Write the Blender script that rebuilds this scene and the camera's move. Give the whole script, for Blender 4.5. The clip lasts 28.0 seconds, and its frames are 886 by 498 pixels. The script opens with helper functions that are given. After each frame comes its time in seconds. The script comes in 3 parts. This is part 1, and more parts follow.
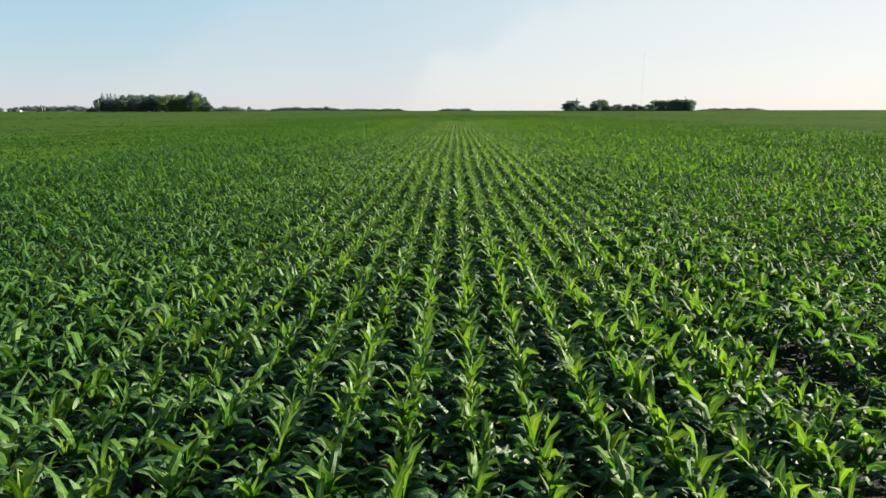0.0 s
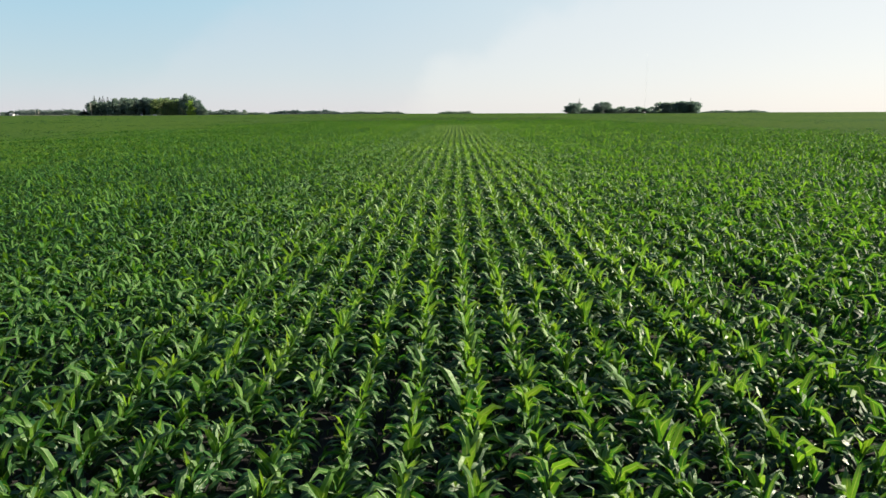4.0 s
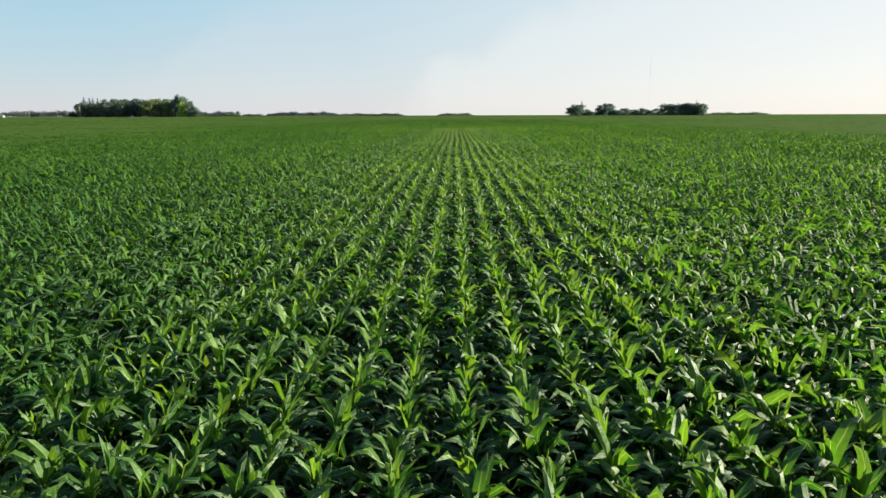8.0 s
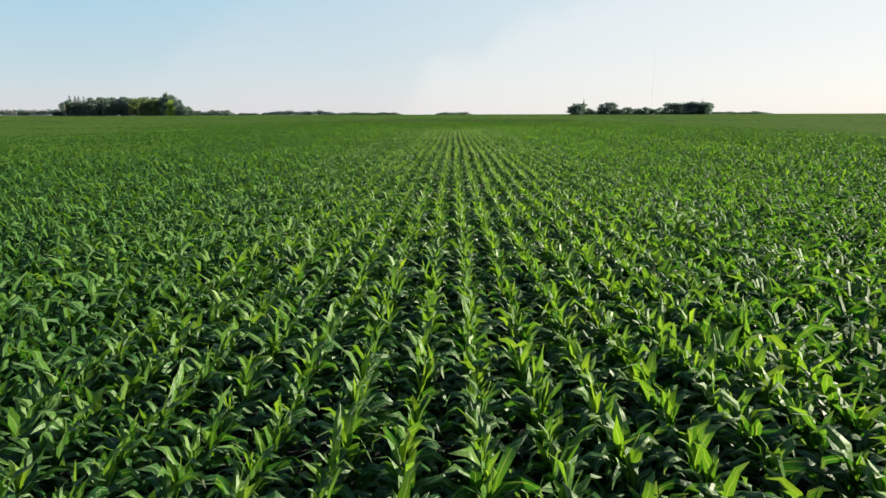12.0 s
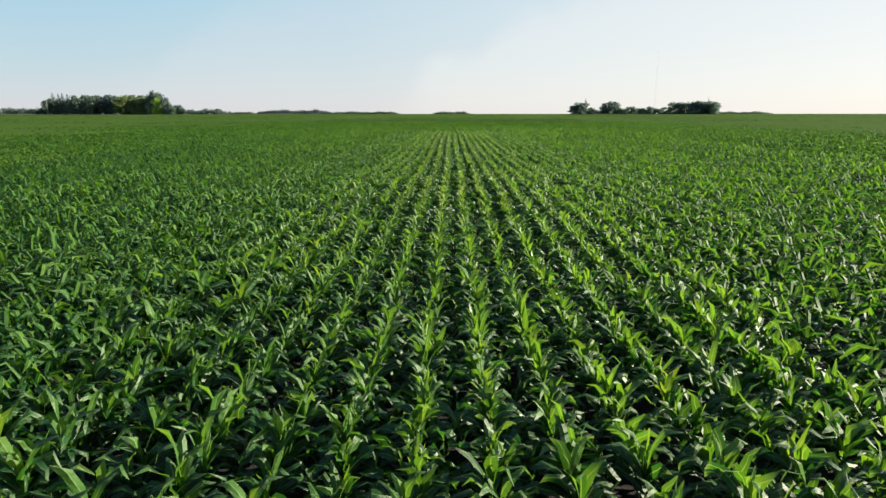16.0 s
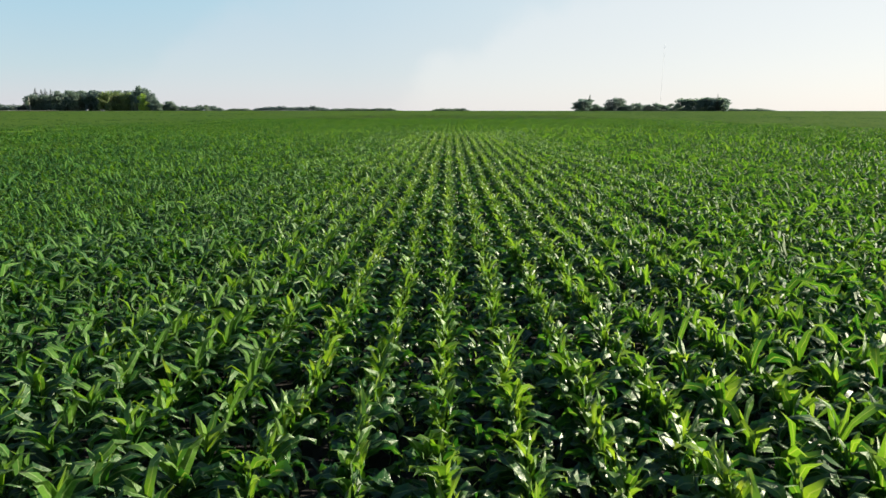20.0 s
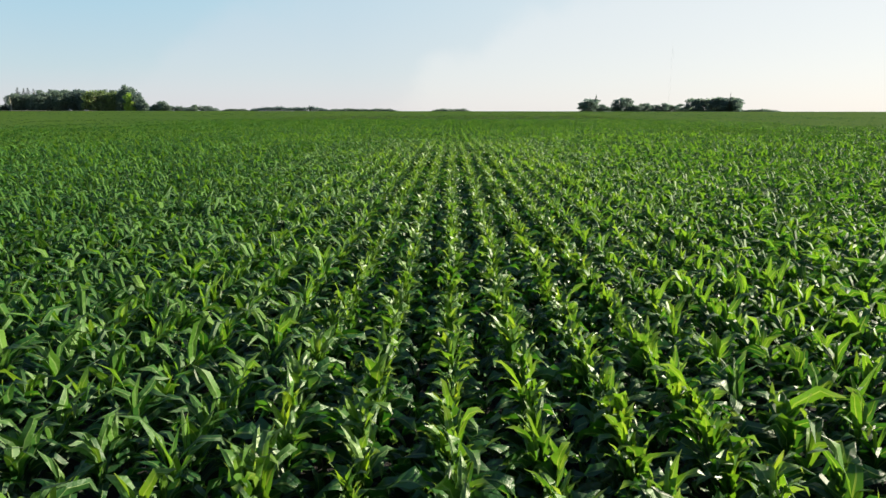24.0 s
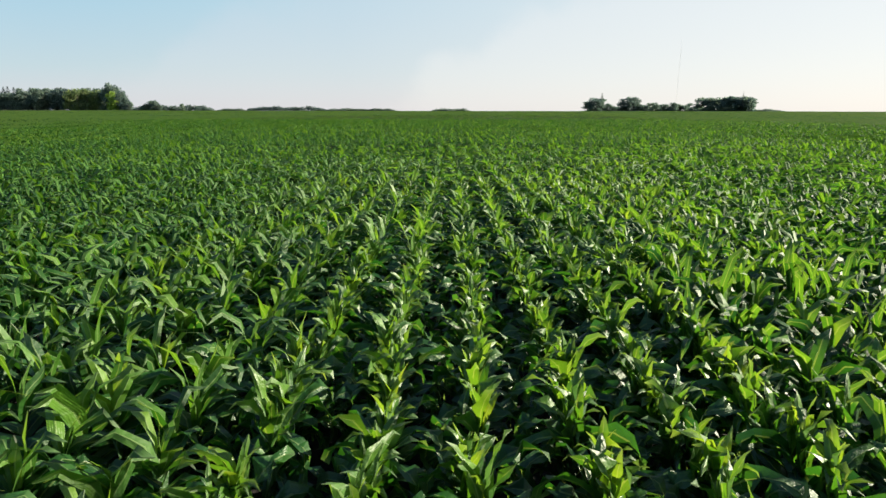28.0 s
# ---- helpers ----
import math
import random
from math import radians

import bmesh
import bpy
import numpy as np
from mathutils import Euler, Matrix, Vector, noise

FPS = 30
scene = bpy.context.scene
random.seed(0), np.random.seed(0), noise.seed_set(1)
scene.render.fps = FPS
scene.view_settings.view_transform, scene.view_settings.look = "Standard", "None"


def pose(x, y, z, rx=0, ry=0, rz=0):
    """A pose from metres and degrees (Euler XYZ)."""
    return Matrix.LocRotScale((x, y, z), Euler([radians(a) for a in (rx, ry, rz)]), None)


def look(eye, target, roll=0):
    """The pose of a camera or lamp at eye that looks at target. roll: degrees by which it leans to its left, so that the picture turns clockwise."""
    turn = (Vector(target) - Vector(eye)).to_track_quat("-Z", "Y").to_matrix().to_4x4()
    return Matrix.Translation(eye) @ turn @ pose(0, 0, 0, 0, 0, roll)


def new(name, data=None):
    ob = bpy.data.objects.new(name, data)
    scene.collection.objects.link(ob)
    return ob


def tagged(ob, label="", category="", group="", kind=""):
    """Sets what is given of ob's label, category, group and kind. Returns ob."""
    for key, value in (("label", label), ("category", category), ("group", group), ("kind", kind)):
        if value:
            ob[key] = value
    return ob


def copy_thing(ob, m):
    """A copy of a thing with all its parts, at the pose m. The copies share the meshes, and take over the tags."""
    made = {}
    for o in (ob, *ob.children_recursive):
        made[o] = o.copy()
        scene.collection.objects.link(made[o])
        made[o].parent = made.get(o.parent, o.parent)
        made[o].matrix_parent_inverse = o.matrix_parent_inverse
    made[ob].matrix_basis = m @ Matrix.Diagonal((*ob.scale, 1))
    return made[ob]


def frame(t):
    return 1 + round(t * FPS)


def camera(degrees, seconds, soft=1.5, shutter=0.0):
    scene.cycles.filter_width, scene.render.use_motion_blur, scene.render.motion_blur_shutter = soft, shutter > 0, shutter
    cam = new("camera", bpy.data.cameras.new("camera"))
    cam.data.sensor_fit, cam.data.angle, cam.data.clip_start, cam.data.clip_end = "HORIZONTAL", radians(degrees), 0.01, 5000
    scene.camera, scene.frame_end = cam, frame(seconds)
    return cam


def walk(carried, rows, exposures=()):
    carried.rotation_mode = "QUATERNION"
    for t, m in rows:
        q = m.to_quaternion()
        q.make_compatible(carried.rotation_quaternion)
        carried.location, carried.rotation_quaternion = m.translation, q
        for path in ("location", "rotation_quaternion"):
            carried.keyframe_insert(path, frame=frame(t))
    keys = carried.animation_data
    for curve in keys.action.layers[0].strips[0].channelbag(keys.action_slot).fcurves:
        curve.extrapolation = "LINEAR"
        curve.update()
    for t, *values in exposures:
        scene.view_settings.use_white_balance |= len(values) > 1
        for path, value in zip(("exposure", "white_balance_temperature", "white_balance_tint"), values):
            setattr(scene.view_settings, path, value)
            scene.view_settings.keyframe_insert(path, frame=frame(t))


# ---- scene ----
cam = camera(73.7, 28.0)
# seconds, x, y, z in metres, then the three turns in degrees
PATH = [
    (0.0, -0.180, 0.000, 4.347, 76.82, 0.10, 1.26),
    (0.5, -0.180, 1.813, 4.349, 76.77, 0.14, 1.26),
    (1.0, -0.180, 3.764, 4.350, 76.78, 0.18, 1.25),
    (1.5, -0.180, 5.898, 4.350, 76.82, 0.20, 1.26),
    (2.0, -0.180, 8.193, 4.349, 76.87, 0.20, 1.26),
    (2.5, -0.180, 10.614, 4.347, 76.93, 0.21, 1.26),
    (3.0, -0.180, 13.111, 4.344, 76.97, 0.22, 1.26),
    (3.5, -0.180, 15.658, 4.341, 77.03, 0.22, 1.26),
    (5.5, -0.182, 26.138, 4.316, 77.16, 0.20, 1.26),
    (6.0, -0.183, 28.829, 4.308, 77.19, 0.19, 1.25),
    (6.5, -0.185, 31.559, 4.298, 77.21, 0.19, 1.23),
    (7.0, -0.188, 34.308, 4.288, 77.21, 0.19, 1.23),
    (7.5, -0.190, 37.058, 4.277, 77.23, 0.18, 1.23),
    (8.0, -0.193, 39.809, 4.264, 77.25, 0.18, 1.22),
    (8.5, -0.197, 42.571, 4.251, 77.25, 0.18, 1.20),
    (9.0, -0.200, 45.357, 4.237, 77.24, 0.18, 1.20),
    (9.5, -0.203, 48.179, 4.222, 77.23, 0.17, 1.17),
    (10.0, -0.207, 51.081, 4.205, 77.22, 0.16, 1.16),
    (10.5, -0.212, 54.044, 4.188, 77.20, 0.16, 1.13),
    (11.0, -0.222, 57.039, 4.170, 77.18, 0.16, 1.11),
    (11.5, -0.234, 60.044, 4.151, 77.17, 0.15, 1.08),
    (12.0, -0.250, 63.064, 4.131, 77.17, 0.14, 1.04),
    (12.5, -0.269, 66.108, 4.111, 77.16, 0.12, 1.01),
    (14.5, -0.380, 78.738, 4.017, 77.14, 0.07, 0.89),
    (15.0, -0.412, 82.003, 3.992, 77.14, 0.05, 0.86),
    (15.5, -0.443, 85.261, 3.965, 77.13, 0.03, 0.84),
    (16.0, -0.472, 88.496, 3.938, 77.12, 0.02, 0.83),
    (16.5, -0.500, 91.701, 3.909, 77.09, 0.03, 0.82),
    (17.0, -0.526, 94.895, 3.880, 77.05, 0.03, 0.81),
    (17.5, -0.551, 98.092, 3.849, 77.02, 0.03, 0.80),
    (18.0, -0.574, 101.307, 3.818, 76.96, 0.03, 0.79),
    (18.5, -0.596, 104.581, 3.786, 76.91, 0.01, 0.76),
    (19.0, -0.616, 107.942, 3.752, 76.87, -0.01, 0.75),
    (19.5, -0.635, 111.401, 3.718, 76.84, -0.02, 0.75),
    (20.0, -0.654, 114.954, 3.683, 76.83, -0.03, 0.75),
    (20.5, -0.673, 118.578, 3.647, 76.82, -0.03, 0.75),
    (21.0, -0.693, 122.252, 3.610, 76.81, -0.04, 0.77),
    (21.5, -0.713, 125.952, 3.572, 76.80, -0.04, 0.79),
    (22.0, -0.733, 129.652, 3.533, 76.81, -0.05, 0.79),
    (22.5, -0.753, 133.352, 3.493, 76.82, -0.05, 0.81),
    (24.5, -0.838, 148.152, 3.323, 76.89, -0.07, 0.78),
    (25.0, -0.860, 151.852, 3.279, 76.87, -0.07, 0.76),
    (25.5, -0.882, 155.552, 3.233, 76.89, -0.07, 0.77),
    (26.0, -0.903, 159.245, 3.186, 76.91, -0.08, 0.75),
    (26.5, -0.923, 162.894, 3.139, 76.92, -0.09, 0.76),
    (27.0, -0.940, 166.492, 3.090, 76.92, -0.10, 0.78),
    (27.5, -0.955, 170.048, 3.041, 76.91, -0.09, 0.80),
    (28.0, -0.967, 173.566, 2.990, 76.88, -0.08, 0.77),
]
walk(cam, [(t, pose(x, y, z, rx, ry, rz)) for t, x, y, z, rx, ry, rz in PATH], [(0.0, 1.48), (28.0, 1.48)])

# ---- world and sun ----
SUN_AZ, SUN_EL = 80.0, 24.0      # degrees to the right of the rows, degrees up
world = bpy.data.worlds.new("sky")
scene.world = world
world.use_nodes = True
wn, wl = world.node_tree.nodes, world.node_tree.links
sky = wn.new("ShaderNodeTexSky")
sky.sky_type, sky.sun_disc = "NISHITA", False
sky.sun_elevation, sky.sun_rotation = radians(SUN_EL), radians(SUN_AZ)
sky.air_density, sky.dust_density, sky.ozone_density = 1.0, 0.45, 1.6
wn["Background"].inputs["Strength"].default_value = 0.0525
# haze over the clear sky: paler towards the horizon, brighter and warmer towards the sun, with soft banks of thin cloud


def sky_ramp(value, stops):
    r = wn.new("ShaderNodeValToRGB")
    e = r.color_ramp.elements
    while len(e) < len(stops):
        e.new(0.5)
    for k, (p, c) in enumerate(stops):
        e[k].position, e[k].color = p, (*c, 1)
    wl.new(value, r.inputs[0])
    return r.outputs[0]


def sky_math(op, a, b):
    m = wn.new("ShaderNodeMath")
    m.operation = op
    for sock, v in ((m.inputs[0], a), (m.inputs[1], b)):
        if hasattr(v, "is_linked"):
            wl.new(v, sock)
        else:
            sock.default_value = v
    return m.outputs[0]


def sky_range(value, lo, hi, to_lo, to_hi):
    r = wn.new("ShaderNodeMapRange")
    r.interpolation_type = "SMOOTHSTEP"
    for key, v in (("From Min", lo), ("From Max", hi), ("To Min", to_lo), ("To Max", to_hi)):
        r.inputs[key].default_value = v
    wl.new(value, r.inputs["Value"])
    return r.outputs[0]


def sky_mix(fac, a, b):
    m = wn.new("ShaderNodeMix")
    m.data_type = "RGBA"
    for sock, v in ((m.inputs[0], fac), (m.inputs[6], a), (m.inputs[7], b)):
        if hasattr(v, "is_linked"):
            wl.new(v, sock)
        else:
            sock.default_value = (*v, 1) if isinstance(v, tuple) else v
    return m.outputs[2]


wc = wn.new("ShaderNodeTexCoord")
way = wn.new("ShaderNodeSeparateXYZ")
wl.new(wc.outputs["Generated"], way.inputs[0])
high = way.outputs[2]
wd = wn.new("ShaderNodeVectorMath")
wd.operation = "DOT_PRODUCT"
wd.inputs[1].default_value = (math.sin(radians(SUN_AZ)), math.cos(radians(SUN_AZ)), 0.0)
wl.new(wc.outputs["Generated"], wd.inputs[0])
away_side = sky_ramp(high, [(0.0, (0.68, 0.68, 0.76)), (0.06, (0.54, 0.68, 0.76)), (0.17, (0.40, 0.655, 0.80)), (0.40, (0.17, 0.31, 0.55)), (1.0, (0.09, 0.18, 0.40))])
sun_side = sky_ramp(high, [(0.0, (1.06, 0.98, 0.91)), (0.06, (1.02, 1.0, 0.94)), (0.17, (0.92, 0.98, 0.94)), (0.45, (0.34, 0.46, 0.62)), (1.0, (0.12, 0.22, 0.44))])
toward = sky_ramp(wd.outputs["Value"], [(0.0, (0.22,) * 3), (0.17, (0.40,) * 3), (0.70, (1.0,) * 3)])
toward_low = sky_range(wd.outputs["Value"], -0.45, 0.0, -0.20, 0.0)
haze = sky_mix(sky_math("ADD", toward, toward_low), away_side, sun_side)
wt = wn.new("ShaderNodeTexNoise")
wt.inputs["Scale"].default_value, wt.inputs["Detail"].default_value, wt.inputs["Roughness"].default_value = 5.0, 5.0, 0.5
wl.new(wc.outputs["Generated"], wt.inputs["Vector"])
slant = sky_math("SUBTRACT", way.outputs[0], sky_math("MULTIPLY", high, 1.78))
slant = sky_math("ADD", slant, sky_math("MULTIPLY", sky_math("SUBTRACT", wt.outputs[0], 0.5), 0.45))
haze = sky_mix(sky_range(slant, -0.62, -0.50, 0.0, 0.30), haze, (0.74, 0.77, 0.83))
haze = sky_mix(sky_range(slant, -0.14, -0.04, 0.0, 0.42), haze, (0.94, 0.93, 0.92))
ws = wn.new("ShaderNodeVectorMath")
ws.operation = "SCALE"
ws.inputs["Scale"].default_value = 6.8
wl.new(haze, ws.inputs[0])
wl.new(sky_mix(0.85, sky.outputs["Color"], ws.outputs[0]), wn["Background"].inputs["Color"])

sun = new("sun", bpy.data.lights.new("sun", "SUN"))
sun.data.energy, sun.data.angle, sun.data.color = 5.0, radians(0.6), (1.0, 0.90, 0.73)
_d = Vector((math.sin(radians(SUN_AZ)) * math.cos(radians(SUN_EL)), math.cos(radians(SUN_AZ)) * math.cos(radians(SUN_EL)), math.sin(radians(SUN_EL))))
sun.matrix_world = look(_d * 100, (0, 0, 0))


# ---- materials ----
def material(name):
    m = bpy.data.materials.new(name)
    m.use_nodes = True
    n, l = m.node_tree.nodes, m.node_tree.links
    return m, n, l, n["Principled BSDF"]


def ramp(n, stops):
    r = n.new("ShaderNodeValToRGB")
    e = r.color_ramp.elements
    while len(e) < len(stops):
        e.new(0.5)
    for k, (p, c) in enumerate(stops):
        e[k].position, e[k].color = p, (*c, 1)
    return r


def noise_tex(n, l, coord, scale, detail=4.0, rough=0.55):
    t = n.new("ShaderNodeTexNoise")
    t.inputs["Scale"].default_value, t.inputs["Detail"].default_value, t.inputs["Roughness"].default_value = scale, detail, rough
    l.new(coord, t.inputs["Vector"])
    return t


def mix_col(n, l, fac, a, b, blend="MIX"):
    m = n.new("ShaderNodeMix")
    m.data_type, m.blend_type = "RGBA", blend
    for sock, v in ((m.inputs[0], fac), (m.inputs[6], a), (m.inputs[7], b)):
        if hasattr(v, "is_linked"):
            l.new(v, sock)
        elif isinstance(v, tuple):
            sock.default_value = (*v, 1)
        else:
            sock.default_value = v
    return m.outputs[2]


def math_node(n, l, op, a, b=0.0, clamp=False):
    m = n.new("ShaderNodeMath")
    m.operation, m.use_clamp = op, clamp
    for sock, v in ((m.inputs[0], a), (m.inputs[1], b)):
        if hasattr(v, "is_linked"):
            l.new(v, sock)
        else:
            sock.default_value = v
    return m.outputs[0]


def leaf_material():
    """Maize leaf: dark blade, pale midrib, younger leaves yellower, light shines through."""
    m, n, l, p = material("maize_leaf")
    tier = n.new("ShaderNodeAttribute"); tier.attribute_name = "tier"
    tint = n.new("ShaderNodeAttribute"); tint.attribute_name = "tint"
    uv = n.new("ShaderNodeUVMap"); uv.uv_map = "blade"
    sep = n.new("ShaderNodeSeparateXYZ"); l.new(uv.outputs[0], sep.inputs[0])
    geo = n.new("ShaderNodeNewGeometry")
    # leaf age sets the colour; canopy light above and shade below are painted in
    age_and_shade = ramp(n, [(0.0, (0.0075, 0.047, 0.0105)), (0.42, (0.0150, 0.075, 0.0120)), (0.62, (0.041, 0.124, 0.0145)), (1.0, (0.095, 0.195, 0.022))])
    l.new(tier.outputs["Fac"], age_and_shade.inputs[0])
    vary = ramp(n, [(0.0, (0.62, 0.74, 0.80)), (0.5, (1.0, 1.0, 1.0)), (0.84, (1.22, 1.14, 0.95)), (0.94, (1.65, 1.30, 1.25))])
    l.new(tint.outputs["Fac"], vary.inputs[0])
    col = mix_col(n, l, 1.0, age_and_shade.outputs[0], vary.outputs[0], "MULTIPLY")
    big = noise_tex(n, l, geo.outputs["Position"], 0.09, 3.0)
    bigr = ramp(n, [(0.3, (0.82, 0.88, 0.95)), (0.7, (1.14, 1.08, 0.92))])
    l.new(big.outputs[0], bigr.inputs[0])
    col = mix_col(n, l, 1.0, col, bigr.outputs[0], "MULTIPLY")
    blot = noise_tex(n, l, geo.outputs["Position"], 14.0, 3.0)
    blr = ramp(n, [(0.3, (0.8, 0.84, 0.85)), (0.7, (1.15, 1.12, 1.05))])
    l.new(blot.outputs[0], blr.inputs[0])
    col = mix_col(n, l, 1.0, col, blr.outputs[0], "MULTIPLY")
    mid = math_node(n, l, "ABSOLUTE", math_node(n, l, "SUBTRACT", sep.outputs[0], 0.5))
    rib = math_node(n, l, "LESS_THAN", mid, 0.055)
    rib = math_node(n, l, "MULTIPLY", rib, 0.45)
    col = mix_col(n, l, rib, col, (0.20, 0.29, 0.10))
    # pale tip colour: painted glint of the sky on the hooked, partly dry ends
    tip = math_node(n, l, "MULTIPLY", math_node(n, l, "SUBTRACT", sep.outputs[1], 0.78, True), 2.6, True)
    col = mix_col(n, l, tip, col, (0.135, 0.205, 0.10))
    dead = math_node(n, l, "GREATER_THAN", tint.outputs["Fac"], 0.97)
    col = mix_col(n, l, dead, col, (0.16, 0.14, 0.06))
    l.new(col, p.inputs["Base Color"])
    gloss = n.new("ShaderNodeMapRange")
    # the full-grown lower leaves are smoother and waxier than the young ones
    gloss.inputs["From Min"].default_value, gloss.inputs["From Max"].default_value = 0.10, 0.50
    gloss.inputs["To Min"].default_value, gloss.inputs["To Max"].default_value = 0.39, 0.52
    l.new(tier.outputs["Fac"], gloss.inputs["Value"])
    # leaves that hold many small folds in one face are duller
    wax = n.new("ShaderNodeAttribute"); wax.attribute_name = "wax"
    dull = math_node(n, l, "MULTIPLY", math_node(n, l, "SUBTRACT", 1.0, wax.outputs["Fac"]), 0.24)
    rough = math_node(n, l, "SUBTRACT", gloss.outputs[0], math_node(n, l, "MULTIPLY", tint.outputs["Fac"], 0.10))
    l.new(math_node(n, l, "ADD", rough, dull), p.inputs["Roughness"])
    sheen = math_node(n, l, "ADD", math_node(n, l, "MULTIPLY", wax.outputs["Fac"], 0.56), 0.24)
    l.new(sheen, p.inputs["Specular IOR Level"])
    p.inputs["Specular Tint"].default_value = (0.95, 1.0, 0.88, 1)
    vein = n.new("ShaderNodeTexWave")
    vein.bands_direction, vein.wave_profile = "X", "SIN"
    vein.inputs["Scale"].default_value = 2.2
    vein.inputs["Distortion"].default_value = 0.6
    l.new(uv.outputs[0], vein.inputs["Vector"])
    # the blade is folded along its midrib, veined and unevenly crinkled
    bump = n.new("ShaderNodeBump")
    bump.inputs["Strength"].default_value, bump.inputs["Distance"].default_value = 1.0, 1.0
    relief = math_node(n, l, "ADD", math_node(n, l, "MULTIPLY", vein.outputs[0], 0.0012), math_node(n, l, "MULTIPLY", blot.outputs[0], 0.022))
    l.new(math_node(n, l, "ADD", relief, math_node(n, l, "MULTIPLY", mid, 0.055)), bump.inputs["Height"])
    l.new(bump.outputs[0], p.inputs["Normal"])
    tr = n.new("ShaderNodeBsdfTranslucent")
    trc = mix_col(n, l, 1.0, col, (2.65, 2.25, 0.90), "MULTIPLY")
    l.new(trc, tr.inputs["Color"])
    ms = n.new("ShaderNodeMixShader")
    ms.inputs[0].default_value = 0.37
    l.new(p.outputs[0], ms.inputs[1]); l.new(tr.outputs[0], ms.inputs[2])
    l.new(ms.outputs[0], n["Material Output"].inputs[0])
    return m


def stalk_material():
    m, n, l, p = material("maize_stalk")
    geo = n.new("ShaderNodeNewGeometry")
    t = noise_tex(n, l, geo.outputs["Position"], 9.0)
    r = ramp(n, [(0.3, (0.06, 0.13, 0.03)), (0.7, (0.13, 0.22, 0.05))])
    l.new(t.outputs[0], r.inputs[0]); l.new(r.outputs[0], p.inputs["Base Color"])
    p.inputs["Roughness"].default_value = 0.5
    return m


def canopy_material():
    """The same crop far off, where single plants run together."""
    m, n, l, p = material("haze_lightened_canopy")
    geo = n.new("ShaderNodeNewGeometry")
    fine = noise_tex(n, l, geo.outputs["Position"], 1.6, 5.0, 0.7)
    # greens raised above the leaf's own, to pale the far crop like haze
    r = ramp(n, [(0.3, (0.038, 0.092, 0.017)), (0.5, (0.075, 0.150, 0.023)), (0.72, (0.135, 0.220, 0.030))])
    l.new(fine.outputs[0], r.inputs[0])
    big = noise_tex(n, l, geo.outputs["Position"], 0.012, 4.0)
    br = ramp(n, [(0.3, (0.84, 0.9, 0.95)), (0.7, (1.14, 1.08, 0.9))])
    l.new(big.outputs[0], br.inputs[0])
    col = mix_col(n, l, 1.0, r.outputs[0], br.outputs[0], "MULTIPLY")
    l.new(col, p.inputs["Base Color"])
    p.inputs["Roughness"].default_value = 0.75
    p.inputs["Specular IOR Level"].default_value = 0.06
    b = n.new("ShaderNodeBump")
    b.inputs["Strength"].default_value, b.inputs["Distance"].default_value = 0.5, 0.3
    l.new(fine.outputs[0], b.inputs["Height"]); l.new(b.outputs[0], p.inputs["Normal"])
    tr = n.new("ShaderNodeBsdfTranslucent")
    l.new(mix_col(n, l, 1.0, col, (2.3, 2.2, 0.75), "MULTIPLY"), tr.inputs["Color"])
    l.new(b.outputs[0], tr.inputs["Normal"])
    ms = n.new("ShaderNodeMixShader"); ms.inputs[0].default_value = 0.5
    l.new(p.outputs[0], ms.inputs[1]); l.new(tr.outputs[0], ms.inputs[2])
    l.new(ms.outputs[0], n["Material Output"].inputs[0])
    return m


def soil_material():
    m, n, l, p = material("shade_dark_soil")
    geo = n.new("ShaderNodeNewGeometry")
    a = noise_tex(n, l, geo.outputs["Position"], 0.6, 4.0)
    b = noise_tex(n, l, geo.outputs["Position"], 22.0, 5.0, 0.7)
    # soil browns taken down to near black, to carry the shade of the lanes
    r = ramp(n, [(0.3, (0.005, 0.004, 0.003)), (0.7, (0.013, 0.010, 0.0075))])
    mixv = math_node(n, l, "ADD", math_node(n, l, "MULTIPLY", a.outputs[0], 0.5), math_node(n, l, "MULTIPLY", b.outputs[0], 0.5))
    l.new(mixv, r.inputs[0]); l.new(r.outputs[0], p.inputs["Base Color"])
    p.inputs["Roughness"].default_value = 0.95
    bp = n.new("ShaderNodeBump")
    bp.inputs["Strength"].default_value, bp.inputs["Distance"].default_value = 0.9, 0.04
    l.new(b.outputs[0], bp.inputs["Height"]); l.new(bp.outputs[0], p.inputs["Normal"])
    return m


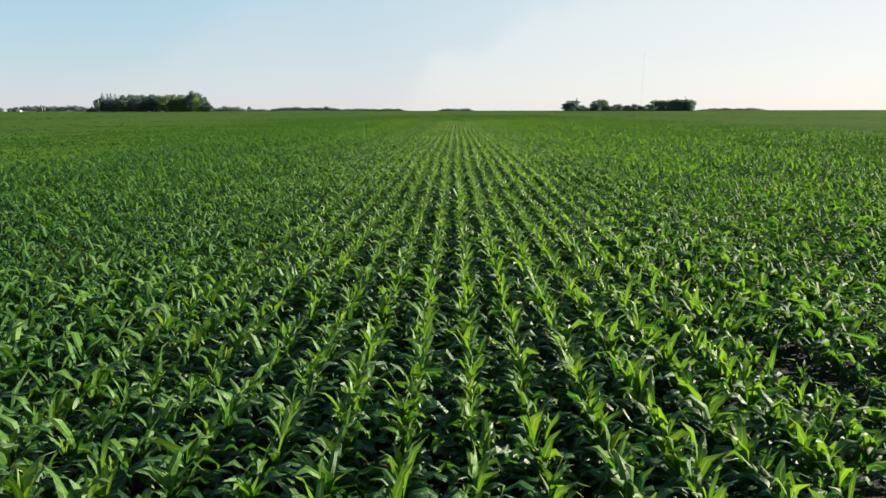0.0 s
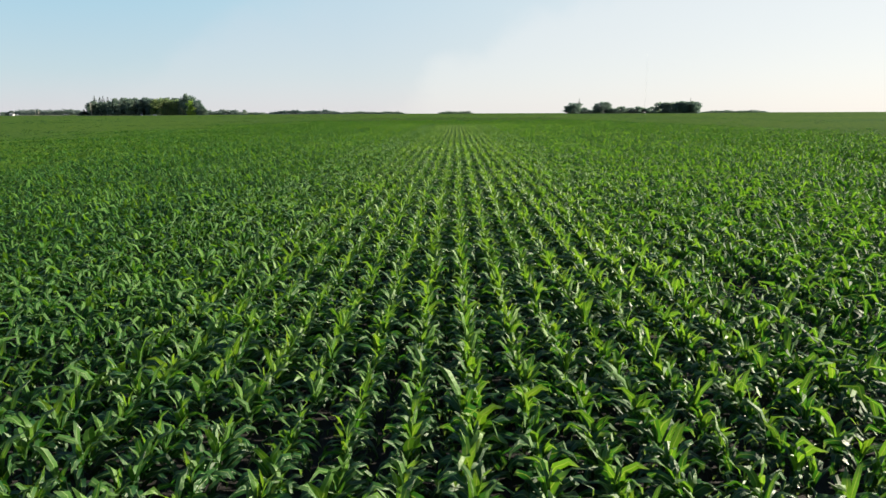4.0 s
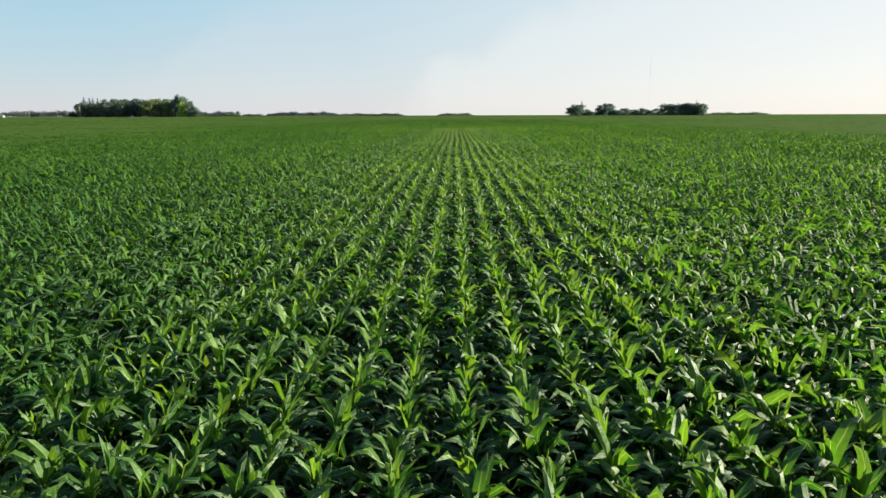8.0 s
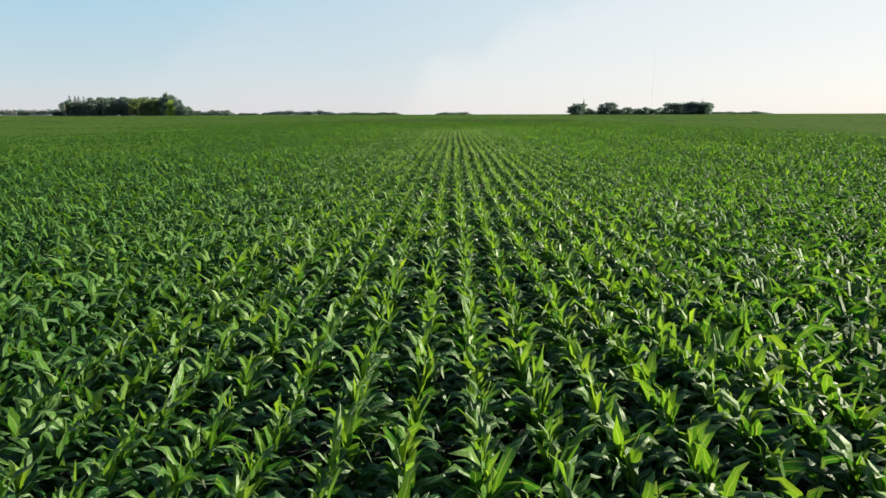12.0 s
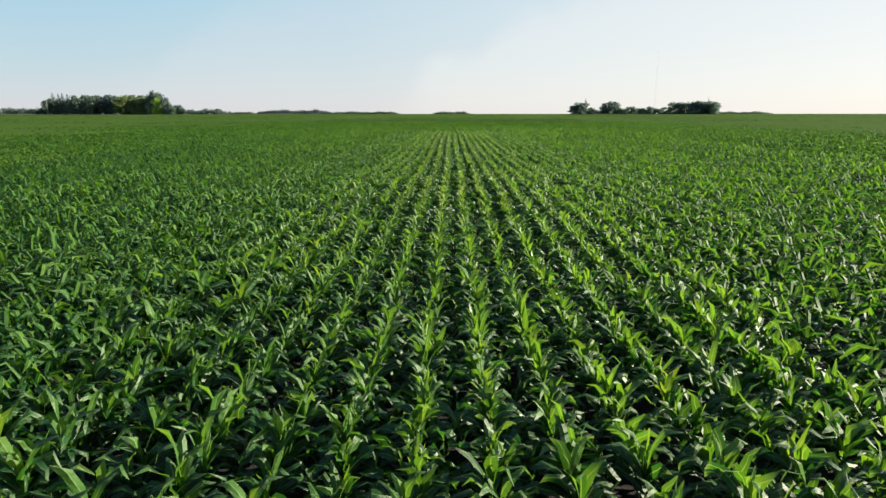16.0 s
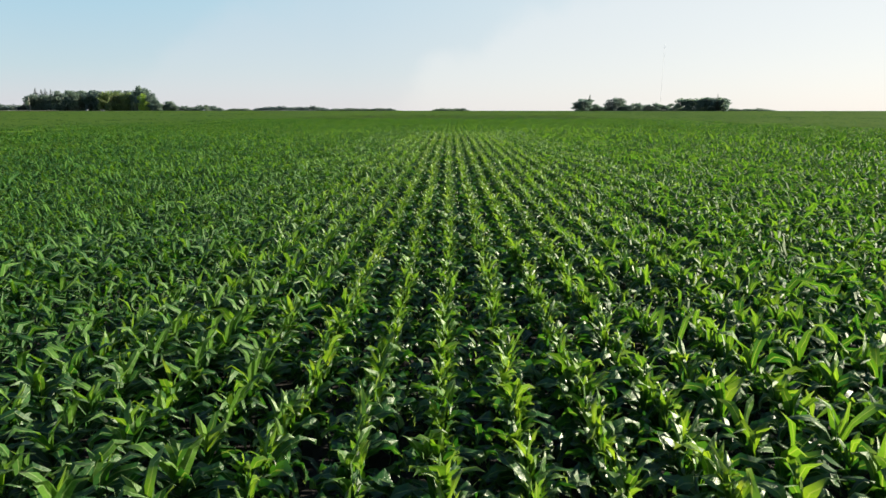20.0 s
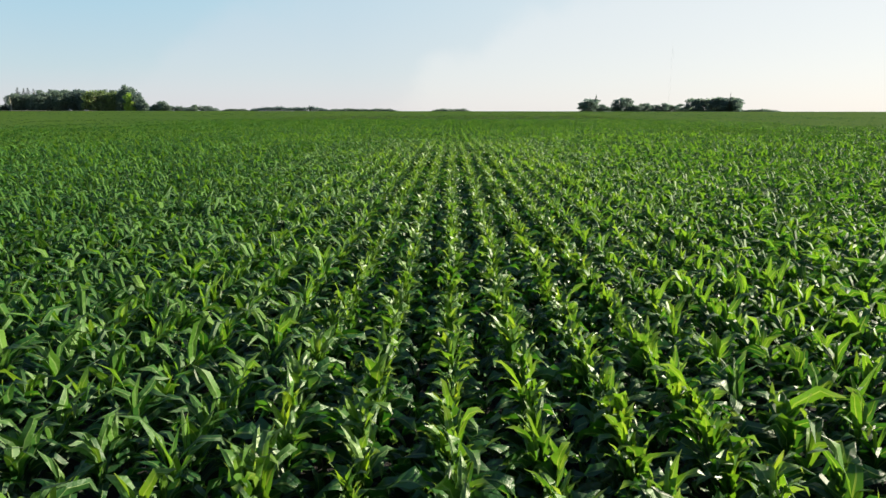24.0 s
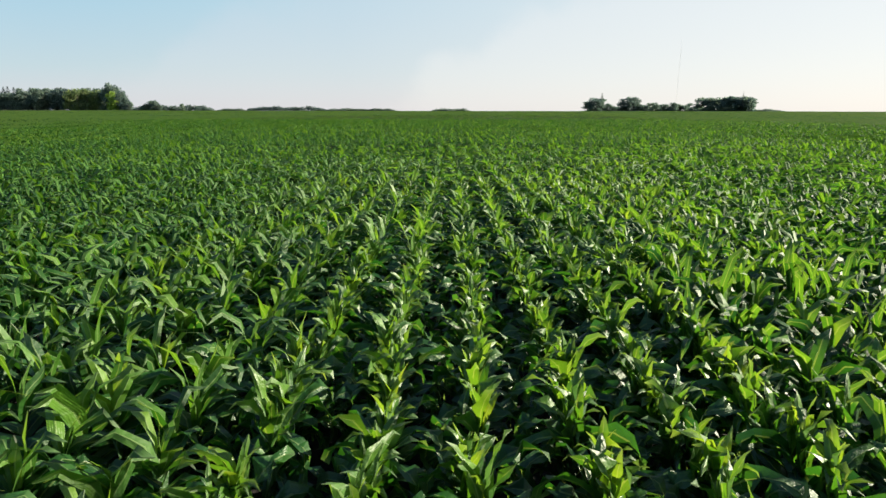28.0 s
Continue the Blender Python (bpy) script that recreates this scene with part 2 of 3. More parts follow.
def foliage_material(name, dark, light):
    m, n, l, p = material(name)
    geo = n.new("ShaderNodeNewGeometry")
    obj = n.new("ShaderNodeObjectInfo")
    isl = ramp(n, [(0.0, dark), (1.0, light)])
    l.new(geo.outputs["Random Per Island"], isl.inputs[0])
    big = noise_tex(n, l, geo.outputs["Position"], 0.22, 3.0)
    br = ramp(n, [(0.3, (0.75, 0.8, 0.85)), (0.7, (1.2, 1.15, 1.0))])
    l.new(big.outputs[0], br.inputs[0])
    col = mix_col(n, l, 1.0, isl.outputs[0], br.outputs[0], "MULTIPLY")
    orr = ramp(n, [(0.0, (0.8, 0.85, 0.9)), (1.0, (1.2, 1.15, 1.0))])
    l.new(obj.outputs["Random"], orr.inputs[0])
    col = mix_col(n, l, 1.0, col, orr.outputs[0], "MULTIPLY")
    l.new(col, p.inputs["Base Color"])
    p.inputs["Roughness"].default_value = 0.6
    tr = n.new("ShaderNodeBsdfTranslucent")
    l.new(mix_col(n, l, 1.0, col, (1.45, 1.55, 1.35), "MULTIPLY"), tr.inputs["Color"])
    ms = n.new("ShaderNodeMixShader"); ms.inputs[0].default_value = 0.58
    l.new(p.outputs[0], ms.inputs[1]); l.new(tr.outputs[0], ms.inputs[2])
    l.new(ms.outputs[0], n["Material Output"].inputs[0])
    return m


def plain_material(name, dark, light, rough=0.8, scale=3.0, metal=0.0):
    m, n, l, p = material(name)
    geo = n.new("ShaderNodeNewGeometry")
    t = noise_tex(n, l, geo.outputs["Position"], scale)
    r = ramp(n, [(0.3, dark), (0.7, light)])
    l.new(t.outputs[0], r.inputs[0]); l.new(r.outputs[0], p.inputs["Base Color"])
    p.inputs["Roughness"].default_value, p.inputs["Metallic"].default_value = rough, metal
    return m


LEAF, STALK, CANOPY, SOIL = leaf_material(), stalk_material(), canopy_material(), soil_material()
# haze of distance painted into these two base colours as paler blue-green
HAZED_BROADLEAF = foliage_material("hazed_broadleaf_foliage", (0.086, 0.126, 0.120), (0.135, 0.182, 0.165))
HAZED_FARLEAF = foliage_material("hazed_far_foliage", (0.085, 0.118, 0.120), (0.125, 0.160, 0.155))
# yellow-green leaves, base colour brightened for the sun that the grove blocks
LIMELEAF = foliage_material("sunlit_young_foliage", (0.20, 0.29, 0.05), (0.30, 0.40, 0.09))
NEEDLES = foliage_material("needle_foliage", (0.045, 0.068, 0.068), (0.072, 0.102, 0.092))
BARK = plain_material("bark", (0.07, 0.055, 0.04), (0.14, 0.11, 0.085), 0.9)
GRAVEL = plain_material("pale_gravel", (0.30, 0.28, 0.24), (0.42, 0.39, 0.33), 0.95, 0.5)
SIDING = plain_material("weathered_siding", (0.30, 0.30, 0.30), (0.42, 0.42, 0.41), 0.8, 1.0)
PAINT = plain_material("white_paint", (0.68, 0.68, 0.66), (0.80, 0.80, 0.78), 0.5, 1.0)
ROOF = plain_material("grey_roofing", (0.20, 0.20, 0.21), (0.28, 0.28, 0.29), 0.6, 1.0)
GALV = plain_material("galvanised_steel", (0.50, 0.51, 0.52), (0.62, 0.63, 0.64), 0.45, 0.4, 0.6)
WOODPOLE = plain_material("weathered_pole", (0.38, 0.35, 0.30), (0.52, 0.48, 0.42), 0.9)


# ---- mesh helpers ----
def quads_mesh(name, verts, quads, mat, uv=None, attrs=None, smooth=True):
    """One mesh out of arrays: verts (n, 3), quads (m, 4), uv per vertex, attrs per vertex."""
    me = bpy.data.meshes.new(name)
    nv, nq = len(verts), len(quads)
    me.vertices.add(nv); me.loops.add(nq * 4); me.polygons.add(nq)
    me.vertices.foreach_set("co", np.ascontiguousarray(verts, np.float32).ravel())
    me.loops.foreach_set("vertex_index", np.ascontiguousarray(quads, np.int32).ravel())
    me.polygons.foreach_set("loop_start", np.arange(0, nq * 4, 4, dtype=np.int32))
    me.polygons.foreach_set("use_smooth", np.full(nq, smooth))
    if uv is not None:
        layer = me.uv_layers.new(name="blade")
        layer.data.foreach_set("uv", np.ascontiguousarray(uv[quads.ravel()], np.float32).ravel())
    for key, values in (attrs or {}).items():
        a = me.attributes.new(key, "FLOAT", "POINT")
        a.data.foreach_set("value", np.ascontiguousarray(values, np.float32))
    me.materials.append(mat)
    me.update(calc_edges=True)
    return me


def part(name, bm, mat, parent, label=""):
    me = bpy.data.meshes.new(name)
    bm.to_mesh(me); bm.free()
    me.materials.append(mat)
    ob = new(name, me)
    ob.parent = parent
    if label:
        ob["label"] = label
    return ob


# ---- maize plants ----
def blade(rng, base, az, length, width, rise, droop, segs, cols, tier, tint, power=1.6):
    """A leaf that leaves the stalk at a steep angle and arches over; rise and droop are its angles at the foot and at the tip."""
    s = 1 - (1 - np.linspace(0, 1, segs + 1)) ** 1.25     # the rings stand closer towards the tip
    ang = rise - (rise + droop) * s ** power
    step = length * np.diff(s)
    r = np.concatenate([[0], np.cumsum(np.cos((ang[1:] + ang[:-1]) / 2) * step)])
    z = np.concatenate([[0], np.cumsum(np.sin((ang[1:] + ang[:-1]) / 2) * step)])
    swing = rng.normal(0, 0.16) * s ** 2 * length
    tip = 0.004 if segs > 3 else 0.10 * width if segs == 3 else 0.22 * width
    w = width * np.minimum(1.0, 0.50 + 2.6 * s) * (1 - s ** 4.2) + tip
    roll = rng.normal(0, 0.32) + rng.normal(0, 0.85) * s + 0.45 * np.sin(s * rng.uniform(6, 12) + az)
    wave = rng.uniform(13, 21)
    out = []
    for c in np.linspace(-0.5, 0.5, cols + 1):
        side, lift = c * w * np.cos(roll), c * w * np.sin(roll)
        if cols > 1:
            lift = lift + abs(c) * w * 0.55 * (1 - 0.5 * s) + np.sin(s * wave + (2.4 if c > 0 else 0.0) + az * 3) * 0.40 * width * (abs(c) * 2) * np.sin(math.pi * s) ** 0.7
        out.append(np.stack([r - lift * np.sin(ang), swing + side, z + lift * np.cos(ang)], 1))
    v = np.stack(out, 1).reshape(-1, 3)
    ca, sa = math.cos(az), math.sin(az)
    v = np.stack([v[:, 0] * ca - v[:, 1] * sa, v[:, 0] * sa + v[:, 1] * ca, v[:, 2] + base], 1)
    q = []
    for i in range(segs):
        for k in range(cols):
            a = i * (cols + 1) + k
            q.append((a, a + 1, a + cols + 2, a + cols + 1))
    uu = np.tile(np.linspace(0, 1, cols + 1), segs + 1)
    vv = np.repeat(s, cols + 1)
    n = len(v)
    return v, np.array(q), np.stack([uu, vv], 1), np.full(n, tier), np.full(n, tint)


def stalk_rings(height, sides):
    v, q = [], []
    for k, (z, r) in enumerate(((0, 0.014), (height * 0.5, 0.012), (height, 0.006))):
        for i in range(sides):
            a = 2 * math.pi * i / sides
            v.append((r * math.cos(a), r * math.sin(a), z))
    for k in range(2):
        for i in range(sides):
            j = (i + 1) % sides
            q.append((k * sides + i, k * sides + j, (k + 1) * sides + j, (k + 1) * sides + i))
    return np.array(v), np.array(q)


def maize_pieces(seed, old, young, inner, segs, cols, wide=1.0, sides=4, lean=0.0):
    """The pieces of one plant as arrays: the stalk first, then the arching leaves, the younger shoulders and the upright whorl. lean bends the younger ones over."""
    rng = np.random.RandomState(seed)
    tall = rng.uniform(0.50, 0.60)
    pieces = []
    if sides:
        v, q = stalk_rings(tall, sides)
        pieces.append((v, q, np.full((len(v), 2), 0.3), np.full(len(v), 0.7), np.full(len(v), 0.5)))
    plane = rng.normal(0, 0.4)
    for k in range(old + young + inner):
        az = plane + math.pi * (k % 2) + rng.normal(0, 0.36 if k < old else 0.75)
        tint = 0.94 * rng.beta(2.2, 2.2) if rng.rand() > 0.002 or k >= old else 1.4
        if k < old:
            # full-grown leaves that arch over low into the lane and hang at the tip
            f = k / max(1, old - 1)
            length, power = rng.uniform(0.48, 0.78) - 0.10 * f, rng.uniform(1.4, 2.8)
            rise, droop = radians(rng.uniform(28, 52) + 10 * f + 16 * lean), radians(rng.uniform(80, 185))
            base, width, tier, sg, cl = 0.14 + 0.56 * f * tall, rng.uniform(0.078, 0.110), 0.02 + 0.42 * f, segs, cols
        elif k < old + young:
            # younger leaves that stand along the row, only their tips bent over
            f = (k - old) / max(1, young - 1)
            length, power = rng.uniform(0.40, 0.62) + 0.08 * lean, rng.uniform(2.4, 4.4) - 0.9 * lean
            rise, droop = radians(rng.uniform(77, 91) - 14 * lean), radians(rng.uniform(-60, 100) + 60 * lean)
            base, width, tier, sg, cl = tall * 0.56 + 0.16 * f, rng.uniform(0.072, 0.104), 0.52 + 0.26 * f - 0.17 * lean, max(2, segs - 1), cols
        else:
            f = (k - old - young) / max(1, inner - 1)
            length, power = rng.uniform(0.28, 0.42), rng.uniform(2.2, 3.6)
            rise, droop = radians(rng.uniform(78, 90)), radians(rng.uniform(-75, 20))
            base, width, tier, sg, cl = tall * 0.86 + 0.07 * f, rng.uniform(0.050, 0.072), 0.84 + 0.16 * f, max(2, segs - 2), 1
        pieces.append(blade(rng, base, az, length, width * wide, rise, droop, sg, cl, tier, tint, power))
    return pieces


def joined(pieces):
    vs, qs, us, ts, cs, at = [], [], [], [], [], 0
    for v, q, u, t, c in pieces:
        vs.append(v); qs.append(q + at); us.append(u); ts.append(t); cs.append(c)
        at += len(v)
    return [np.concatenate(a) for a in (vs, qs, us, ts, cs)]


ROW, STEP = 0.76, 0.195          # metres between rows, and between plants along a row
PATH_END = 174.6
crng = np.random.RandomState(11)


def wave_field(x, y, scale, seed):
    """A smooth field of about -1 to 1, out of a few crossing waves."""
    r = np.random.RandomState(seed)
    out = np.zeros_like(x)
    for _ in range(7):
        a, f, ph = r.uniform(0, math.pi), r.uniform(0.5, 1.8) / scale, r.uniform(0, 6.28)
        out += np.sin((x * math.cos(a) + y * math.sin(a)) * f + ph)
    return out / 3.2


# thin spots where the plants stay low: x, y, half widths, how much is lost
THIN = [(5.3, 8.5, 0.9, 1.3, 0.55), (17.0, 38.8, 0.9, 5.0, 0.95), (6.5, 31.8, 0.8, 0.9, 0.80), (59.9, 138.8, 2.0, 2.5, 0.90), (4.7, 117.0, 0.8, 1.6, 0.55),
        (5.1, 132.5, 0.8, 3.0, 0.55), (2.8, 125.0, 0.7, 0.8, 0.35), (10.7, 166.0, 1.0, 0.9, 0.70), (30.0, 199.7, 2.0, 3.5, 0.80), (-45.9, 83.0, 6.0, 1.5, 0.50)]


def crop_points(x0, x1, y0, y1, step):
    """Seed places in drilled rows, with missed seeds and thin spots: x, y, height factor."""
    ks = np.arange(math.ceil(x0 / ROW), math.ceil(x1 / ROW))
    n = int((y1 - y0) / step)
    if len(ks) == 0 or n <= 0:
        return np.zeros((0, 3))
    kx, ky = np.meshgrid(ks, np.arange(n), indexing="ij")
    y = y0 + (ky + 0.5) * step + crng.normal(0, 0.035, kx.shape)
    x = kx * ROW + crng.normal(0, 0.03, kx.shape) + 0.05 * np.sin(y * 0.11 + kx * 0.3)
    x, y = x.ravel(), y.ravel()
    h = 1.0 + 0.10 * wave_field(x, y, 9.0, 3) + 0.07 * wave_field(x, y, 1.3, 4) + crng.normal(0, 0.07, len(x))
    keep = crng.rand(len(x)) > 0.035 + 0.05 * (wave_field(x, y, 3.0, 5) > 0.9)
    for cx, cy, rx, ry, lost in THIN:
        d = np.exp(-(((x - cx) / rx) ** 2 + ((y - cy) / ry) ** 2) ** 2)
        h -= 0.45 * lost * d
        keep &= crng.rand(len(x)) > lost * d
    return np.stack([x, y, np.clip(h, 0.45, 1.3)], 1)[keep]


def ground_rise(y):
    """The far field lies a little higher."""
    t = np.clip((np.asarray(y, float) - 250.0) / 470.0, 0, 1)
    return 2.6 * t * t * (3 - 2 * t)


class Crop:
    """Gathers plants into one joined mesh."""
    def __init__(self):
        self.v, self.q, self.u, self.t, self.c, self.w, self.at = [], [], [], [], [], [], 0

    def add(self, points, variants, spread=1.0, wax=1.0):
        pick = crng.randint(0, len(variants), len(points))
        for k, (v, q, u, t, c) in enumerate(variants):
            p = points[pick == k]
            n, m = len(p), len(v)
            if n == 0:
                continue
            # two near-opposite headings keep most blades across the row
            a = crng.normal(0, 0.42, n) + math.pi * crng.randint(0, 2, n)
            ca, sa = np.cos(a)[:, None], np.sin(a)[:, None]
            s = p[:, 2:3]
            wide = np.broadcast_to(spread, len(points))[pick == k][:, None]
            x, y, z = v[None, :, 0] * s * wide, v[None, :, 1] * s * wide, v[None, :, 2] * s
            lx, ly = crng.normal(0, 0.07, (n, 1)), crng.normal(0, 0.07, (n, 1))
            w = np.stack([x * ca - y * sa + p[:, 0:1] + z * lx, x * sa + y * ca + p[:, 1:2] + z * ly, z + ground_rise(p[:, 1:2])], 2)
            self.v.append(w.reshape(-1, 3).astype(np.float32))
            self.q.append((q[None] + (self.at + np.arange(n) * m)[:, None, None]).reshape(-1, 4).astype(np.int32))
            self.u.append(np.tile(u, (n, 1)).astype(np.float32))
            self.t.append(np.tile(t, n).astype(np.float32))
            shift = np.repeat(crng.normal(0, 0.20, n), m)
            c = np.tile(c, n)
            self.c.append(np.where(c > 1, 1.0, np.clip(c + shift, 0, 0.94)).astype(np.float32))
            self.w.append(np.full(n * m, wax, np.float32))
            self.at += n * m

    def mesh(self, name):
        v, q, u, t, c, w = (np.concatenate(a) for a in (self.v, self.q, self.u, self.t, self.c, self.w))
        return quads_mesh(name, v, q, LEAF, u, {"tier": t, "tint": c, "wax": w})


NEAR = [joined(maize_pieces(100 + k, 7, 5, 2, 7, 2, 1.04, 3)) for k in range(24)]
MID = [joined(maize_pieces(200 + k, 7, 3, 1, 4, 1, 1.16, 0, 0.4)) for k in range(24)]
LOW = [joined(maize_pieces(300 + k, 6, 3, 0, 3, 1, 1.04, 0, 0.65)) for k in range(16)]
FAR = [joined(maize_pieces(400 + k, 5, 2, 0, 3, 1, 0.95, 0, 0.8)) for k in range(14)]
FARTHER = [joined(maize_pieces(500 + k, 5, 2, 0, 2, 1, 1.0, 0, 0.8)) for k in range(10)]
CLUMP = [joined(maize_pieces(600 + k, 3, 2, 0, 2, 1, 1.12, 0, 0.8)) for k in range(10)]
FAR_CLUMP = [joined(maize_pieces(700 + k, 2, 1, 0, 2, 1, 1.1, 0, 1.0)) for k in range(10)]


def band(points, lo, hi):
    """The points whose nearest passing distance lies between lo and hi."""
    m = np.maximum(np.abs(points[:, 0] + 0.5), (points[:, 1] - PATH_END - 8) * 0.5)
    m = np.where(points[:, 1] < 2.5, np.maximum(m, 8.5 + (2.5 - points[:, 1])), m)
    kept = points[(m >= lo) & (m < hi)]
    # thinner planting behind the start, off the flight
    behind = kept[:, 1] < np.abs(kept[:, 0]) * 1.33 - 6
    return kept[~behind | (np.arange(len(kept)) % 6 == 0)]


# stretches of the three rows under the camera's line whose plants stand as things of their own
SPECIMEN = [(6.0 + 14.6 * k, 7.5 + 14.6 * k) for k in range(13)]


def is_specimen(p):
    row = np.round(p[:, 0] / ROW)
    inside = np.zeros(len(p), bool)
    for a, b in SPECIMEN:
        inside |= (p[:, 1] >= a) & (p[:, 1] < b)
    return inside & (row >= -2) & (row <= 0)


pts = crop_points(-22, 21, -30, 226, STEP)
chosen = is_specimen(pts)
specimens, pts = pts[chosen], pts[~chosen]
crop = Crop()
low_flight = (pts[:, 1] > 108) & (np.abs(pts[:, 0] + 0.6) < 2.3)      # here the camera flies lower
crop.add(pts[low_flight & (pts[:, 1] < PATH_END + 8)], NEAR)
pts = pts[~(low_flight & (pts[:, 1] < PATH_END + 8))]
crop.add(band(pts, 0, 5.2), MID, 1.0, 0.75)
crop.add(band(pts, 5.2, 9.8), LOW, 1.0, 0.42)
pts = crop_points(-22, 21, -30, 214, STEP * 1.5)
crop.add(band(pts, 9.8, 18.0), FAR, 1.08, 0.2)
pts = crop_points(-36, 35, -30, 255, STEP * 2.8)
crop.add(band(pts, 18.0, 32.0), FARTHER, 1.15, 0.05)
pts = band(crop_points(-84, 83, -45, 345, STEP * 4.5), 32.0, 82.0)
out = np.maximum(np.abs(pts[:, 0] + 0.5), (pts[:, 1] - PATH_END - 8) * 0.5)
crop.add(pts[crng.rand(len(pts)) < (84 - out) / 28], CLUMP, 1.08, 0.0)
# past that, looser clumps that thin out and widen with the distance
n = 600000
p = np.stack([crng.uniform(-640, 640, n), crng.uniform(-50, 745, n), crng.uniform(0.85, 1.05, n)], 1)
away = np.maximum(np.abs(p[:, 0] + 0.5), p[:, 1] - 243)
seen = p[:, 1] > np.abs(p[:, 0]) * 1.33 - 8
p = p[(away > 58) & (crng.rand(n) < (58 / np.maximum(away, 58)) ** 1.75 * np.where(seen, 1.0, 0.3))]
away = np.maximum(np.abs(p[:, 0] + 0.5), p[:, 1] - 243)
crop.add(p, FAR_CLUMP, 1.45 * (away / 58) ** 0.4, 0.0)
tagged(new("maize_crop", crop.mesh("maize_crop")), "dense green young maize standing in straight drilled rows", "crop", kind="stuff")


def maize_plant(seed):
    """A single plant: an empty at the foot, the stalk and each leaf under it."""
    foot = new("maize_plant")
    for k, (v, q, u, t, c) in enumerate(maize_pieces(seed, 7, 5, 2, 8, 2, 1.04, 4)):
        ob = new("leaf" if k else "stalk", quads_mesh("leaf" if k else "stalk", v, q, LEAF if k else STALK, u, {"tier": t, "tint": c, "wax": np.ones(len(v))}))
        ob.parent = foot
    return tagged(foot, "young green maize plant with arching glossy leaves, rooted in dark soil", "maize plant", "maize plants in the rows")


models = [maize_plant(100 + k) for k in range(16)]
for i, (x, y, h) in enumerate(specimens):
    turn = crng.normal(0, 24) + 180 * crng.randint(0, 2)
    m = pose(x, y, 0, crng.normal(0, 3.5), crng.normal(0, 3.5), turn)
    if i < len(models):
        models[i].matrix_basis = m
        models[i].scale = (h, h, h)
    else:
        ob = copy_thing(models[i % len(models)], m)
        ob.scale = (h, h, h)


# ---- ground and the far crop ----
def grid_sheet(xs, ys, height, skip=None):
    gx, gy = np.meshgrid(xs, ys, indexing="ij")
    v = np.stack([gx, gy, height(gx, gy)], 2).reshape(-1, 3)
    i, j = np.meshgrid(np.arange(len(xs) - 1), np.arange(len(ys) - 1), indexing="ij")
    a = (i * len(ys) + j).ravel()
    q = np.stack([a, a + len(ys), a + len(ys) + 1, a + 1], 1)
    if skip is not None:
        cx, cy = ((xs[1:] + xs[:-1]) / 2)[i].ravel(), ((ys[1:] + ys[:-1]) / 2)[j].ravel()
        q = q[~skip(cx, cy)]
    return v, q


gxs = np.concatenate([np.linspace(-4800, -120, 14), np.linspace(-100, 100, 41), np.linspace(120, 4800, 14)])
gys = np.concatenate([np.linspace(-4800, -80, 12), np.linspace(-60, 240, 61), np.linspace(250, 720, 48), np.linspace(760, 4800, 14)])
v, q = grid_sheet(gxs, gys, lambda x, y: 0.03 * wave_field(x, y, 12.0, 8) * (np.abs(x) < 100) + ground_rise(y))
tagged(new("ground", quads_mesh("ground", v, q, SOIL)), "brown farm soil under the crop, coloured darker for the shade between rows", "ground", kind="structure")

EDGE = 84.5 * ROW                # past this the lower canopy closes
row_x = np.arange(-84, 85) * ROW
strips = np.stack([row_x - 0.24, row_x, row_x + 0.24], 1).ravel()
cxs = np.concatenate([-np.geomspace(4700, 301, 26), np.linspace(-300, -EDGE, 90), strips, np.linspace(EDGE, 300, 90), np.geomspace(301, 4700, 26)])
cys = np.concatenate([-np.geomspace(4700, 80, 16), np.arange(-75, 700, 15.0), np.geomspace(705, 4700, 40)])


def canopy_height(x, y):
    """Over the rows the massed lower leaves, highest on the row itself; far off one closed canopy."""
    r = np.random.RandomState(21)
    near = np.abs(x) < EDGE - 0.01
    on_row = near & (np.abs(np.round(x / ROW) * ROW - x) < 0.1)
    planted = near & (y > -46) & (y < 304) & (np.abs(x) < 62)
    nearer = (np.abs(x + 0.5) < 34) & (y < 250)
    h = np.where(planted, np.where(on_row, np.where(nearer, 0.26, 0.50), np.where(nearer, 0.08, 0.14)), 0.52)
    return ground_rise(y) + h + r.normal(0, 0.09, x.shape) * np.where(planted, np.where(nearer, 0.2, 0.6), np.where(near, 0.15, 1.0)) + np.where(planted, 0.0, 0.12) * wave_field(x, y, 22.0, 9)


def crop_zone(x, y):
    """Where there is no lower canopy: round the camera's line, and in the lanes between the nearer rows."""
    lane = (np.abs(x) < 62) & (np.abs(x - np.round(x / ROW) * ROW) > 0.25) & (y > -75) & (y < 420)
    return ((np.abs(x + 0.5) < 10.3) & (y > -30) & (y < 250)) | lane


v, q = grid_sheet(cxs, cys, canopy_height, crop_zone)
tagged(new("distant_maize_crop", quads_mesh("distant_maize_crop", v, q, CANOPY)), "far green maize field running flat to the horizon", "crop", kind="stuff")


# ---- trees ----
def cone_tube(bm, a, b, ra, rb, sides=6):
    a, b = Vector(a), Vector(b)
    d = (b - a).normalized()
    side = d.orthogonal().normalized()
    other = d.cross(side)
    rings = []
    for p, r in ((a, ra), (b, rb)):
        rings.append([bm.verts.new(p + (side * math.cos(t) + other * math.sin(t)) * r) for t in (2 * math.pi * k / sides for k in range(sides))])
    for k in range(sides):
        j = (k + 1) % sides
        bm.faces.new((rings[0][k], rings[0][j], rings[1][j], rings[1][k]))
    bm.faces.new(rings[1])


